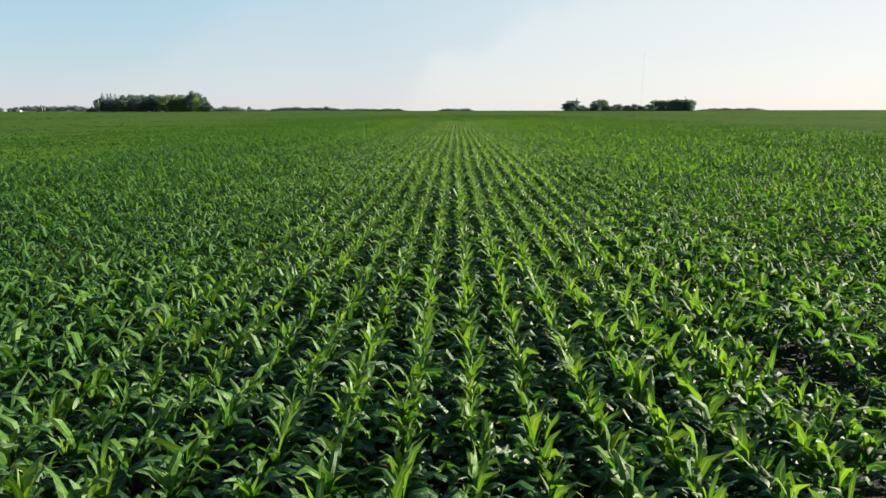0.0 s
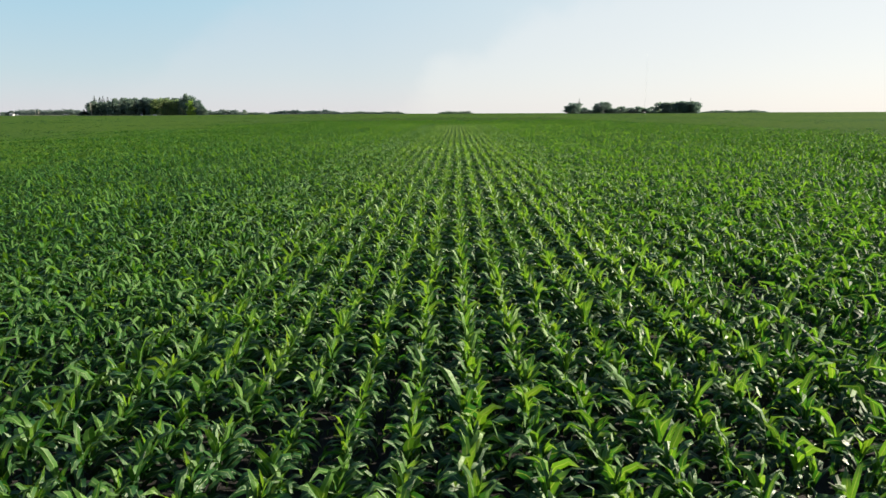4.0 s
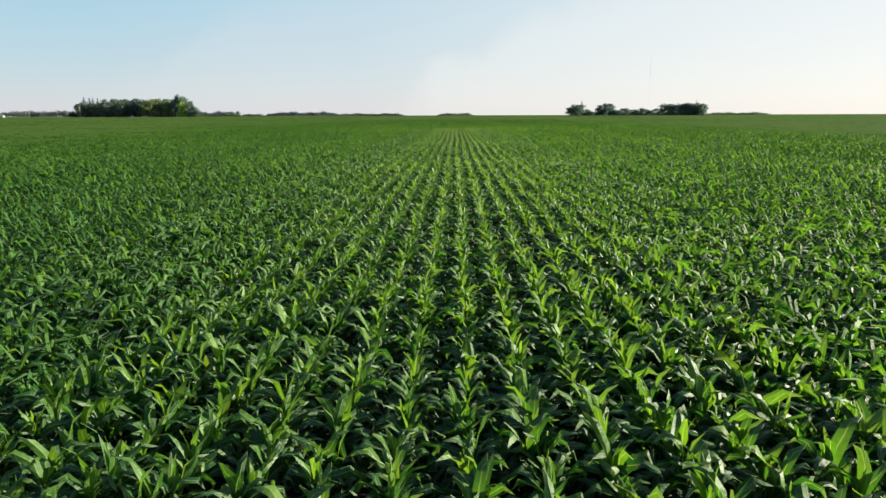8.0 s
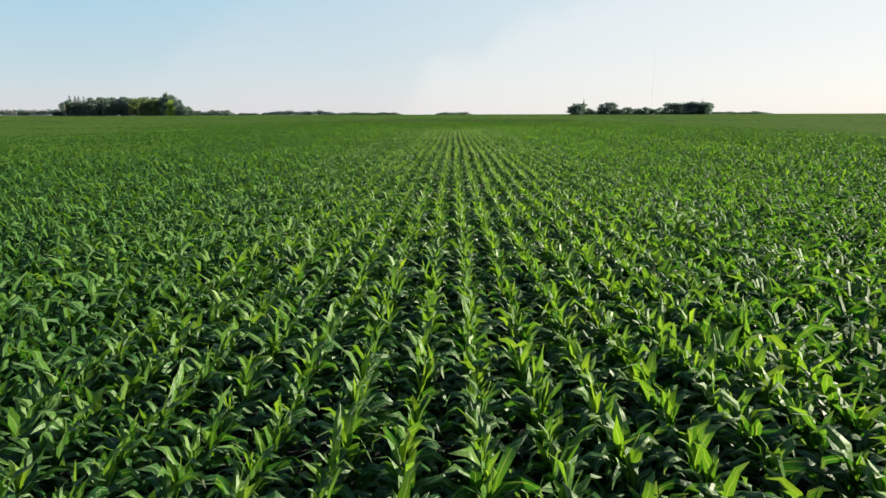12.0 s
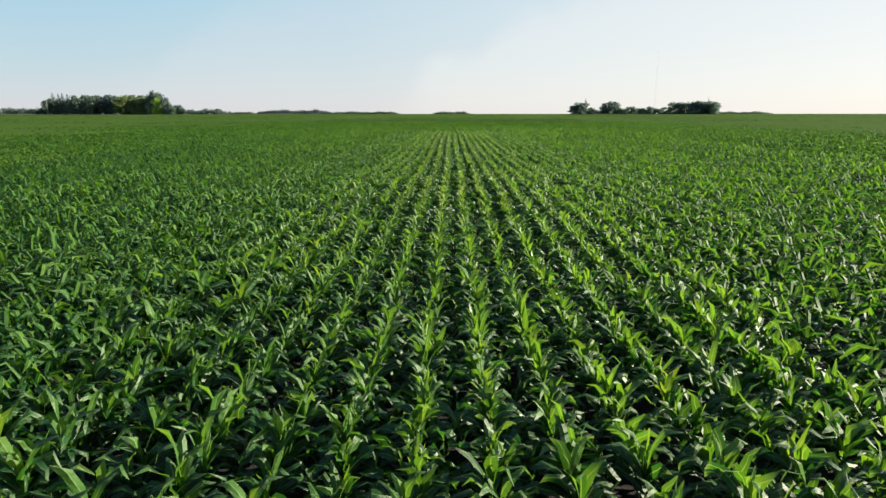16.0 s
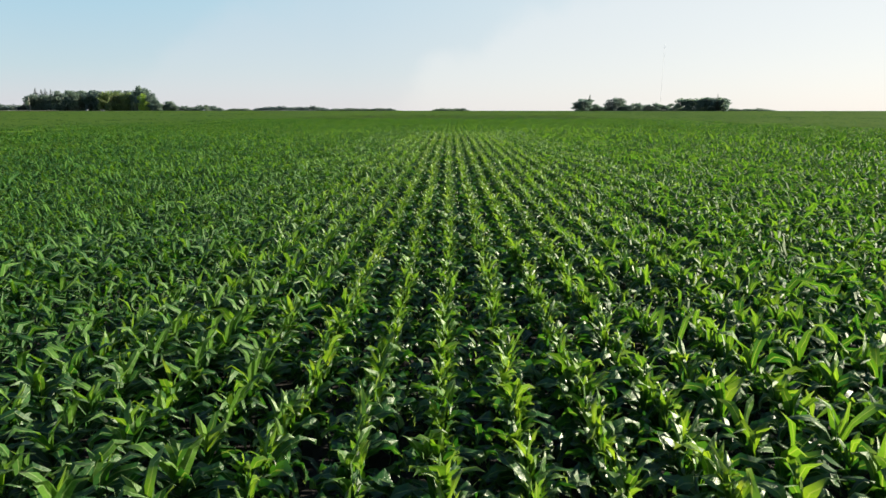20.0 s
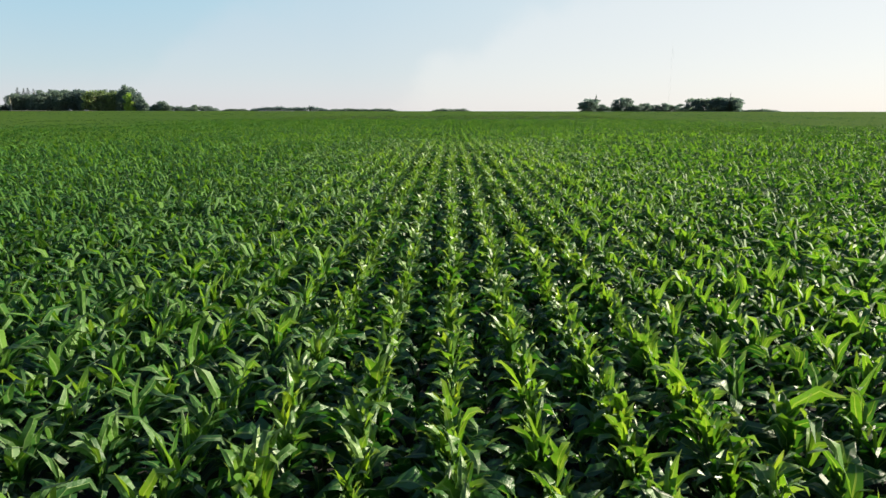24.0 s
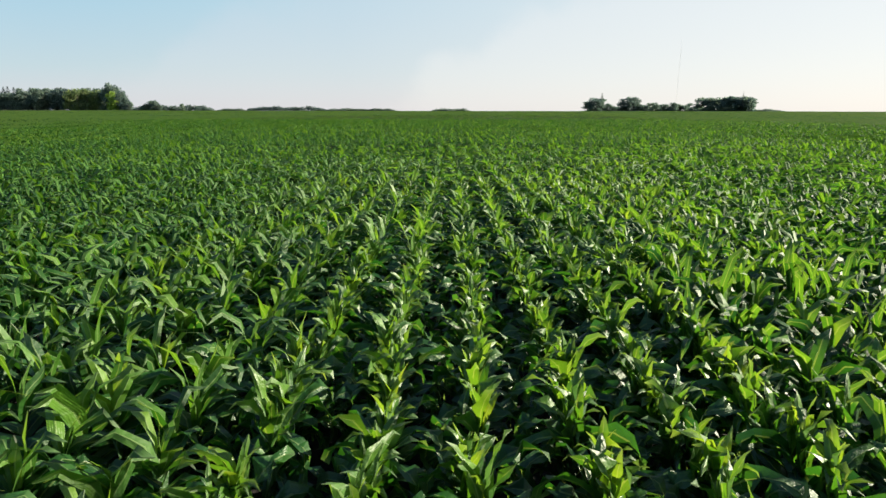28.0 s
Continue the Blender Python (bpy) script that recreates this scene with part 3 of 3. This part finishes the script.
def leaf_cards(rng, centres, radii, count, size):
    """Bent clumps of leaves, thick on the outside of each bough."""
    which = rng.randint(0, len(centres), count)
    d = rng.normal(0, 1, (count, 3))
    d /= np.linalg.norm(d, axis=1, keepdims=True)
    c = centres[which] + d * radii[which] * rng.uniform(0.35, 1.06, (count, 1))
    n = d * 0.7 + rng.normal(0, 0.6, (count, 3))
    n /= np.linalg.norm(n, axis=1, keepdims=True)
    t = np.cross(n, rng.normal(0, 1, (count, 3)))
    t /= np.linalg.norm(t, axis=1, keepdims=True)
    b = np.cross(n, t)
    s = size * rng.uniform(0.6, 1.3, (count, 1))
    v = np.stack([c - t * s, c - b * s * 0.7 + n * s * 0.3, c + t * s, c + b * s * 0.7 + n * s * 0.3], 1).reshape(-1, 3)
    return v, np.arange(count * 4).reshape(-1, 4)


def broad_tree(seed, height, width, mat, count=1150):
    rng = np.random.RandomState(seed)
    tree = new("broadleaf_tree")
    bm = bmesh.new()
    top = height * 0.55
    cone_tube(bm, (0, 0, 0), (0, 0, height * 0.28), height * 0.02, height * 0.016)
    cone_tube(bm, (0, 0, height * 0.28), (rng.normal(0, 0.3), rng.normal(0, 0.3), top), height * 0.016, height * 0.008)
    part("trunk", bm, BARK, tree)
    lobes = 13
    ang = rng.uniform(0, 6.28, lobes)
    zz = np.linspace(0.05, 0.87, lobes) * height
    reach = width * 0.5 * np.sin(np.clip(0.5 + (zz / height) * 2.4, 0, 3.0)) ** 0.6 * rng.uniform(0.35, 0.7, lobes)
    centres = np.stack([np.cos(ang) * reach, np.sin(ang) * reach, zz], 1)
    radii = np.stack([rng.uniform(0.24, 0.36, lobes) * width, rng.uniform(0.24, 0.36, lobes) * width, rng.uniform(0.12, 0.16, lobes) * height], 1)
    for k in range(0, lobes, 2):
        bm = bmesh.new()
        z0 = min(centres[k][2] * 0.75, top)
        cone_tube(bm, (0, 0, z0 * 0.8), centres[k], height * 0.008, height * 0.002, 5)
        part("limb", bm, BARK, tree)
    v, q = leaf_cards(rng, centres, radii, count, width * 0.066)
    ob = new("crown", quads_mesh("crown", v, q, mat, smooth=False))
    ob.parent = tree
    return tree


def spruce_tree(seed, height, width, count=700):
    rng = np.random.RandomState(seed)
    tree = new("spruce_tree")
    bm = bmesh.new()
    cone_tube(bm, (0, 0, 0), (0, 0, height * 0.97), height * 0.014, height * 0.002)
    part("trunk", bm, BARK, tree)
    z = height * (0.06 + 0.94 * rng.uniform(0, 1, count) ** 1.4)
    a = rng.uniform(0, 6.28, count)
    r = width * 0.5 * (1 - z / height) ** 0.85 * rng.uniform(0.5, 1.08, count) + 0.05
    c = np.stack([np.cos(a) * r, np.sin(a) * r, z], 1)
    out = np.stack([np.cos(a), np.sin(a), np.full(count, -0.45)], 1)
    side = np.stack([-np.sin(a), np.cos(a), rng.normal(0, 0.2, count)], 1)
    s = (width * 0.13 * (1.2 - z / height))[:, None]
    v = np.stack([c - out * s, c - side * s * 0.6, c + out * s * 1.2, c + side * s * 0.6], 1).reshape(-1, 3)
    ob = new("crown", quads_mesh("crown", v, np.arange(count * 4).reshape(-1, 4), NEEDLES, smooth=False))
    ob.parent = tree
    return tree


def place_all(model, spots, label, category, group):
    """Stands the model at the first spot and copies of it at the others: x, y, height factor, width factor."""
    for k, (x, y, sz, sw) in enumerate(spots):
        ob = model if k == 0 else copy_thing(model, Matrix.Identity(4))
        ob.matrix_basis = Matrix.LocRotScale((x, y, float(ground_rise(y))), Euler((0, 0, 2.4 * k + 0.7)), (sw, sw, sz))
        tagged(ob, label, category, group)


def bearing(px, y):
    """Across the rows at a distance y along them, for a bearing given as its tangent's thousandths seen from the start."""
    return math.tan(math.atan(px / 1085.0) - radians(1.25)) * y - 0.18


trng = np.random.RandomState(5)


def belt(spec, seed, mat, label, group, names=3):
    """A belt of trees: bearing, distance, height, width of each, shared among a few models."""
    for j in range(names):
        mine = spec[j::names]
        if not mine:
            continue
        model = broad_tree(seed + j, 20.0, 14.0, mat)
        place_all(model, [(bearing(b, y), y, (h - 2.4) / 20.0, w / 14.0) for b, y, h, w in mine], label, "tree", group)


# the large grove on one side: a dense dark belt, two lighter parts
grove = []
for b in np.arange(-612, -440, 7.5):
    h = 21.0 if b < -572 else 25.0
    grove.append((b, trng.uniform(775, 790), h * trng.uniform(0.93, 1.03), trng.uniform(13, 16)))
    grove.append((b + 3, trng.uniform(800, 818), h * trng.uniform(0.9, 1.04), trng.uniform(13, 16)))
belt(grove, 30, HAZED_BROADLEAF, "tall dark green broadleaf tree in a dense farm grove", "trees of the large grove")
# olive trees whose sunlit look is put into a lighter leaf colour
belt([(b, 766 + trng.uniform(-4, 4), h, w) for b, h, w in ((-502, 23, 13), (-490, 24, 13), (-478, 23.5, 13), (-466, 23, 12))], 40,
     foliage_material("sunlit_olive_foliage", (0.12, 0.165, 0.07), (0.18, 0.23, 0.11)), "olive green broadleaf tree at the edge of the grove, coloured as sunlit", "trees of the large grove", 2)
belt([(-452, 768, 26, 14), (-441, 764, 29, 15), (-433, 755, 26, 13), (-427, 742, 21, 12), (-421, 735, 16, 10), (-416, 732, 11, 8)], 50, HAZED_BROADLEAF,
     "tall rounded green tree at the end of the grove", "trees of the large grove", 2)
belt([(-440, 742, 21, 10), (-434, 740, 15, 8)], 60, LIMELEAF, "bright yellow-green young tree in front of the grove", "trees of the large grove", 1)
place_all(spruce_tree(70, 24.0, 8.5), [(bearing(b, 796), 796, (h + 1.0) / 24, 1.9) for b, h in ((-606, 24.5), (-597, 23.5), (-591, 23.8), (-583, 23))],
          "pointed dark spruce rising from the edge of the grove", "spruce", "spruces of the large grove")
place_all(spruce_tree(71, 14.0, 9.0), [(bearing(b, 800), 800, (h - 2.4) / 14, 1.0) for b, h in ((-632, 9), (-627, 11.5), (-620, 14), (-613, 16.5), (-608, 17))],
          "low broad dark evergreen at the end of the grove", "evergreen", "evergreens of the large grove")

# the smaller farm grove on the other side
belt([(220, 868, 14.5, 15), (228, 866, 18, 16), (236, 872, 18, 14), (246, 876, 12, 12), (254, 876, 9, 12)], 80, HAZED_BROADLEAF, "rounded green tree in the smaller grove, haze in its leaf colour", "trees of the smaller grove", 2)
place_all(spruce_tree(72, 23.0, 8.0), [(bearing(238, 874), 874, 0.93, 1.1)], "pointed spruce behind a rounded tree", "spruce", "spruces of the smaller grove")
belt([(262, 884, 8.5, 12), (268, 888, 14, 13), (277, 890, 20, 19), (286, 890, 19, 17), (293, 888, 12, 12)], 84, HAZED_BROADLEAF, "rounded green tree with a dome-shaped crown", "trees of the smaller grove", 2)
belt([(b, 880 + trng.uniform(-8, 8), h, 13) for b, h in zip(range(300, 382, 8), (10, 12.5, 13, 11, 11, 13, 12, 10, 12.5, 9, 9))], 88, HAZED_BROADLEAF, "low bushy tree in the smaller grove", "trees of the smaller grove", 3)
belt([(b, 850 - (b - 378) * 0.7 + trng.uniform(-4, 4), trng.uniform(17, 19), 15) for b in range(379, 447, 7)], 92, HAZED_BROADLEAF, "even-topped dense green tree in the smaller grove", "trees of the smaller grove", 3)
place_all(spruce_tree(73, 22.0, 5.0), [(bearing(431, 806), 806, 0.93, 1.2)], "narrow spruce standing above a tree belt", "spruce", "spruces of the smaller grove")

# a stand of trees that comes out from behind the large grove
belt([(-437, 1150, 14, 13), (-431, 1150, 19, 17), (-424, 1148, 19, 16), (-417, 1150, 13, 14), (-444, 1150, 12, 10)], 96, HAZED_BROADLEAF, "rounded dark tree standing behind the large grove", "trees behind the large grove", 2)

belt([(-346, 745, 9.5, 7), (-325, 748, 6.5, 5)], 100, HAZED_BROADLEAF, "lone dark bush at the far edge of the maize", "lone bushes by the field", 1)
belt([(-790, 1040, 10.5, 8), (-775, 1045, 9.5, 8)], 104, HAZED_BROADLEAF, "small dark tree beside a far shed", "lone bushes by the field", 1)


def far_woods(name, b0, b1, y, low, high, seed, label):
    """A wood far off: a long uneven bank of foliage."""
    rng = np.random.RandomState(seed)
    x0, x1 = bearing(b0, y), bearing(b1, y)
    n = max(8, int(abs(x1 - x0) / 3.5))
    t = (np.arange(n) + rng.uniform(0, 1, n)) / n
    edge = np.minimum(1, np.minimum(t, 1 - t) * 7 + 0.35)
    h = (low + (high - low) * (0.5 + 0.5 * np.sin(t * 9 + seed) * np.cos(t * 23 + seed)) * rng.uniform(0.75, 1, n)) * edge
    centres = np.stack([x0 + (x1 - x0) * t, y + rng.uniform(-12, 12, n), h * 0.52 + 1.6], 1)
    radii = np.stack([rng.uniform(7, 13, n), rng.uniform(5, 9, n), h * 0.48], 1)
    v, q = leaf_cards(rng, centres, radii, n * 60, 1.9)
    tagged(new(name, quads_mesh(name, v, q, HAZED_FARLEAF, smooth=False)), label, "woods", kind="stuff")


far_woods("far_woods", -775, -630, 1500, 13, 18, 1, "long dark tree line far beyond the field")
far_woods("far_woods", -480, -352, 1500, 9, 17, 2, "tree line trailing off behind the grove, haze in its blue-green colour")
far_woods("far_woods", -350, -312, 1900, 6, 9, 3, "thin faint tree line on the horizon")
far_woods("far_woods", -308, -182, 2000, 11, 18, 4, "tree line on the horizon, haze in its blue-green colour")
far_woods("far_woods", -186, -68, 2200, 7, 12, 5, "thin tree line on the horizon, haze in its blue-green colour")
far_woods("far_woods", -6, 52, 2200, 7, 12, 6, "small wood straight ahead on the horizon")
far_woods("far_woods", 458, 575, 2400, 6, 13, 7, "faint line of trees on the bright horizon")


# ---- small far things ----
def utility_pole(x, y, height):
    """A wooden pole with a cross-arm and two insulators."""
    pole = new("utility_pole")
    pole.location = (x, y, float(ground_rise(y)))
    bm = bmesh.new()
    cone_tube(bm, (0, 0, 0), (0, 0, height), 0.22, 0.15, 8)
    part("pole", bm, WOODPOLE, pole)
    bm = bmesh.new()
    bmesh.ops.create_cube(bm, size=1.0, matrix=Matrix.Translation((0, 0, height - 0.7)) @ Matrix.Diagonal((2.4, 0.16, 0.16, 1)))
    part("cross_arm", bm, WOODPOLE, pole)
    for sx in (-1.0, 1.0):
        bm = bmesh.new()
        cone_tube(bm, (sx, 0, height - 0.63), (sx, 0, height - 0.38), 0.07, 0.05, 8)
        part("insulator", bm, PAINT, pole)
    return tagged(pole, "pale weathered utility pole beside the farm grove", "utility pole", "utility poles by the farm")


for b, y, h in ((-614, 770, 16.0), (-716, 1010, 13.0), (-711, 1040, 13.0)):
    utility_pole(bearing(b, y), y, h)


def farm_shed(x, y, w, d, h, label):
    """A low gabled shed: four walls, two roof slopes, a sliding door."""
    shed = new("farm_shed")
    shed.location = (x, y, float(ground_rise(y)))
    bm = bmesh.new()
    bmesh.ops.create_cube(bm, size=1.0, matrix=Matrix.Translation((0, 0, h * 0.5)) @ Matrix.Diagonal((w, d, h, 1)))
    part("wall", bm, SIDING, shed)
    for side in (-1, 1):
        bm = bmesh.new()
        a = bm.verts.new((-w * 0.53, side * d * 0.56, h - 0.1)); b = bm.verts.new((w * 0.53, side * d * 0.56, h - 0.1))
        c = bm.verts.new((w * 0.53, 0, h * 1.45)); e = bm.verts.new((-w * 0.53, 0, h * 1.45))
        f = bm.faces.new((a, b, c, e))
        top = bmesh.ops.extrude_face_region(bm, geom=[f])
        bmesh.ops.translate(bm, verts=[g for g in top["geom"] if isinstance(g, bmesh.types.BMVert)], vec=(0, 0, 0.18))
        part("roof", bm, ROOF, shed)
    bm = bmesh.new()
    bmesh.ops.create_cube(bm, size=1.0, matrix=Matrix.Translation((w * 0.1, -d * 0.5 - 0.05, h * 0.42)) @ Matrix.Diagonal((w * 0.3, 0.1, h * 0.8, 1)))
    part("door", bm, ROOF, shed)
    return tagged(shed, label, "shed", "sheds by the farm")


farm_shed(bearing(-758, 1040), 1040, 6.0, 5.0, 3.4, "small weathered pale grey gabled shed beside a far tree line")
farm_shed(bearing(-526, 752), 752, 2.2, 2.0, 1.5, "tiny weathered pale grey shed at the edge of the grove")
farm_shed(bearing(-503, 750), 750, 3.2, 2.4, 1.2, "low weathered pale grey shed at the edge of the grove")


def radio_mast(x, y, height):
    """A slender three-sided lattice mast: legs, and braces from leg to leg."""
    mast = new("radio_mast")
    mast.location = (x, y, float(ground_rise(y)))
    legs = [(0.9 * math.cos(a), 0.9 * math.sin(a)) for a in (0.3, 0.3 + 2 * math.pi / 3, 0.3 + 4 * math.pi / 3)]
    # white on legs and braces stands in for haze that pales the mast
    for lx, ly in legs:
        bm = bmesh.new()
        cone_tube(bm, (lx, ly, 0), (lx, ly, height), 0.02, 0.02, 5)
        part("leg", bm, PAINT, mast)
    n = int(height / 3)
    for k in range(n):
        bm = bmesh.new()
        for i in range(3):
            a, b = legs[i], legs[(i + 1) % 3]
            z = k * height / n
            cone_tube(bm, (*a, z), (*b, z + height / n), 0.015, 0.015, 4)
        part("brace", bm, PAINT, mast)
    bm = bmesh.new()
    cone_tube(bm, (0, 0, height), (0, 0, height + 4), 0.12, 0.05, 6)
    part("aerial", bm, GALV, mast)
    return tagged(mast, "slender lattice radio mast on the horizon, coloured pale for haze", "radio mast")


radio_mast(bearing(353, 975), 975, 86.0)

# the pale field lane along the foot of the large grove
xs = np.linspace(bearing(-770, 742), bearing(-436, 733), 60)
ys = np.array([0.0, 2.0, 4.5, 7.0])
gx, gy = np.meshgrid(xs, ys, indexing="ij")
v = np.stack([gx, gy + 733 + 2.0 * np.sin(gx * 0.02) - (gx + 330) * 0.02, 1.02 + 2.6 + 0.05 * np.sin(gy * 1.2)], 2).reshape(-1, 3)
i, j = np.meshgrid(np.arange(len(xs) - 1), np.arange(len(ys) - 1), indexing="ij")
a = (i * len(ys) + j).ravel()
tagged(new("road", quads_mesh("road", v, np.stack([a, a + len(ys), a + len(ys) + 1, a + 1], 1), GRAVEL)), "pale gravel lane along the foot of the grove", "lane", kind="structure")
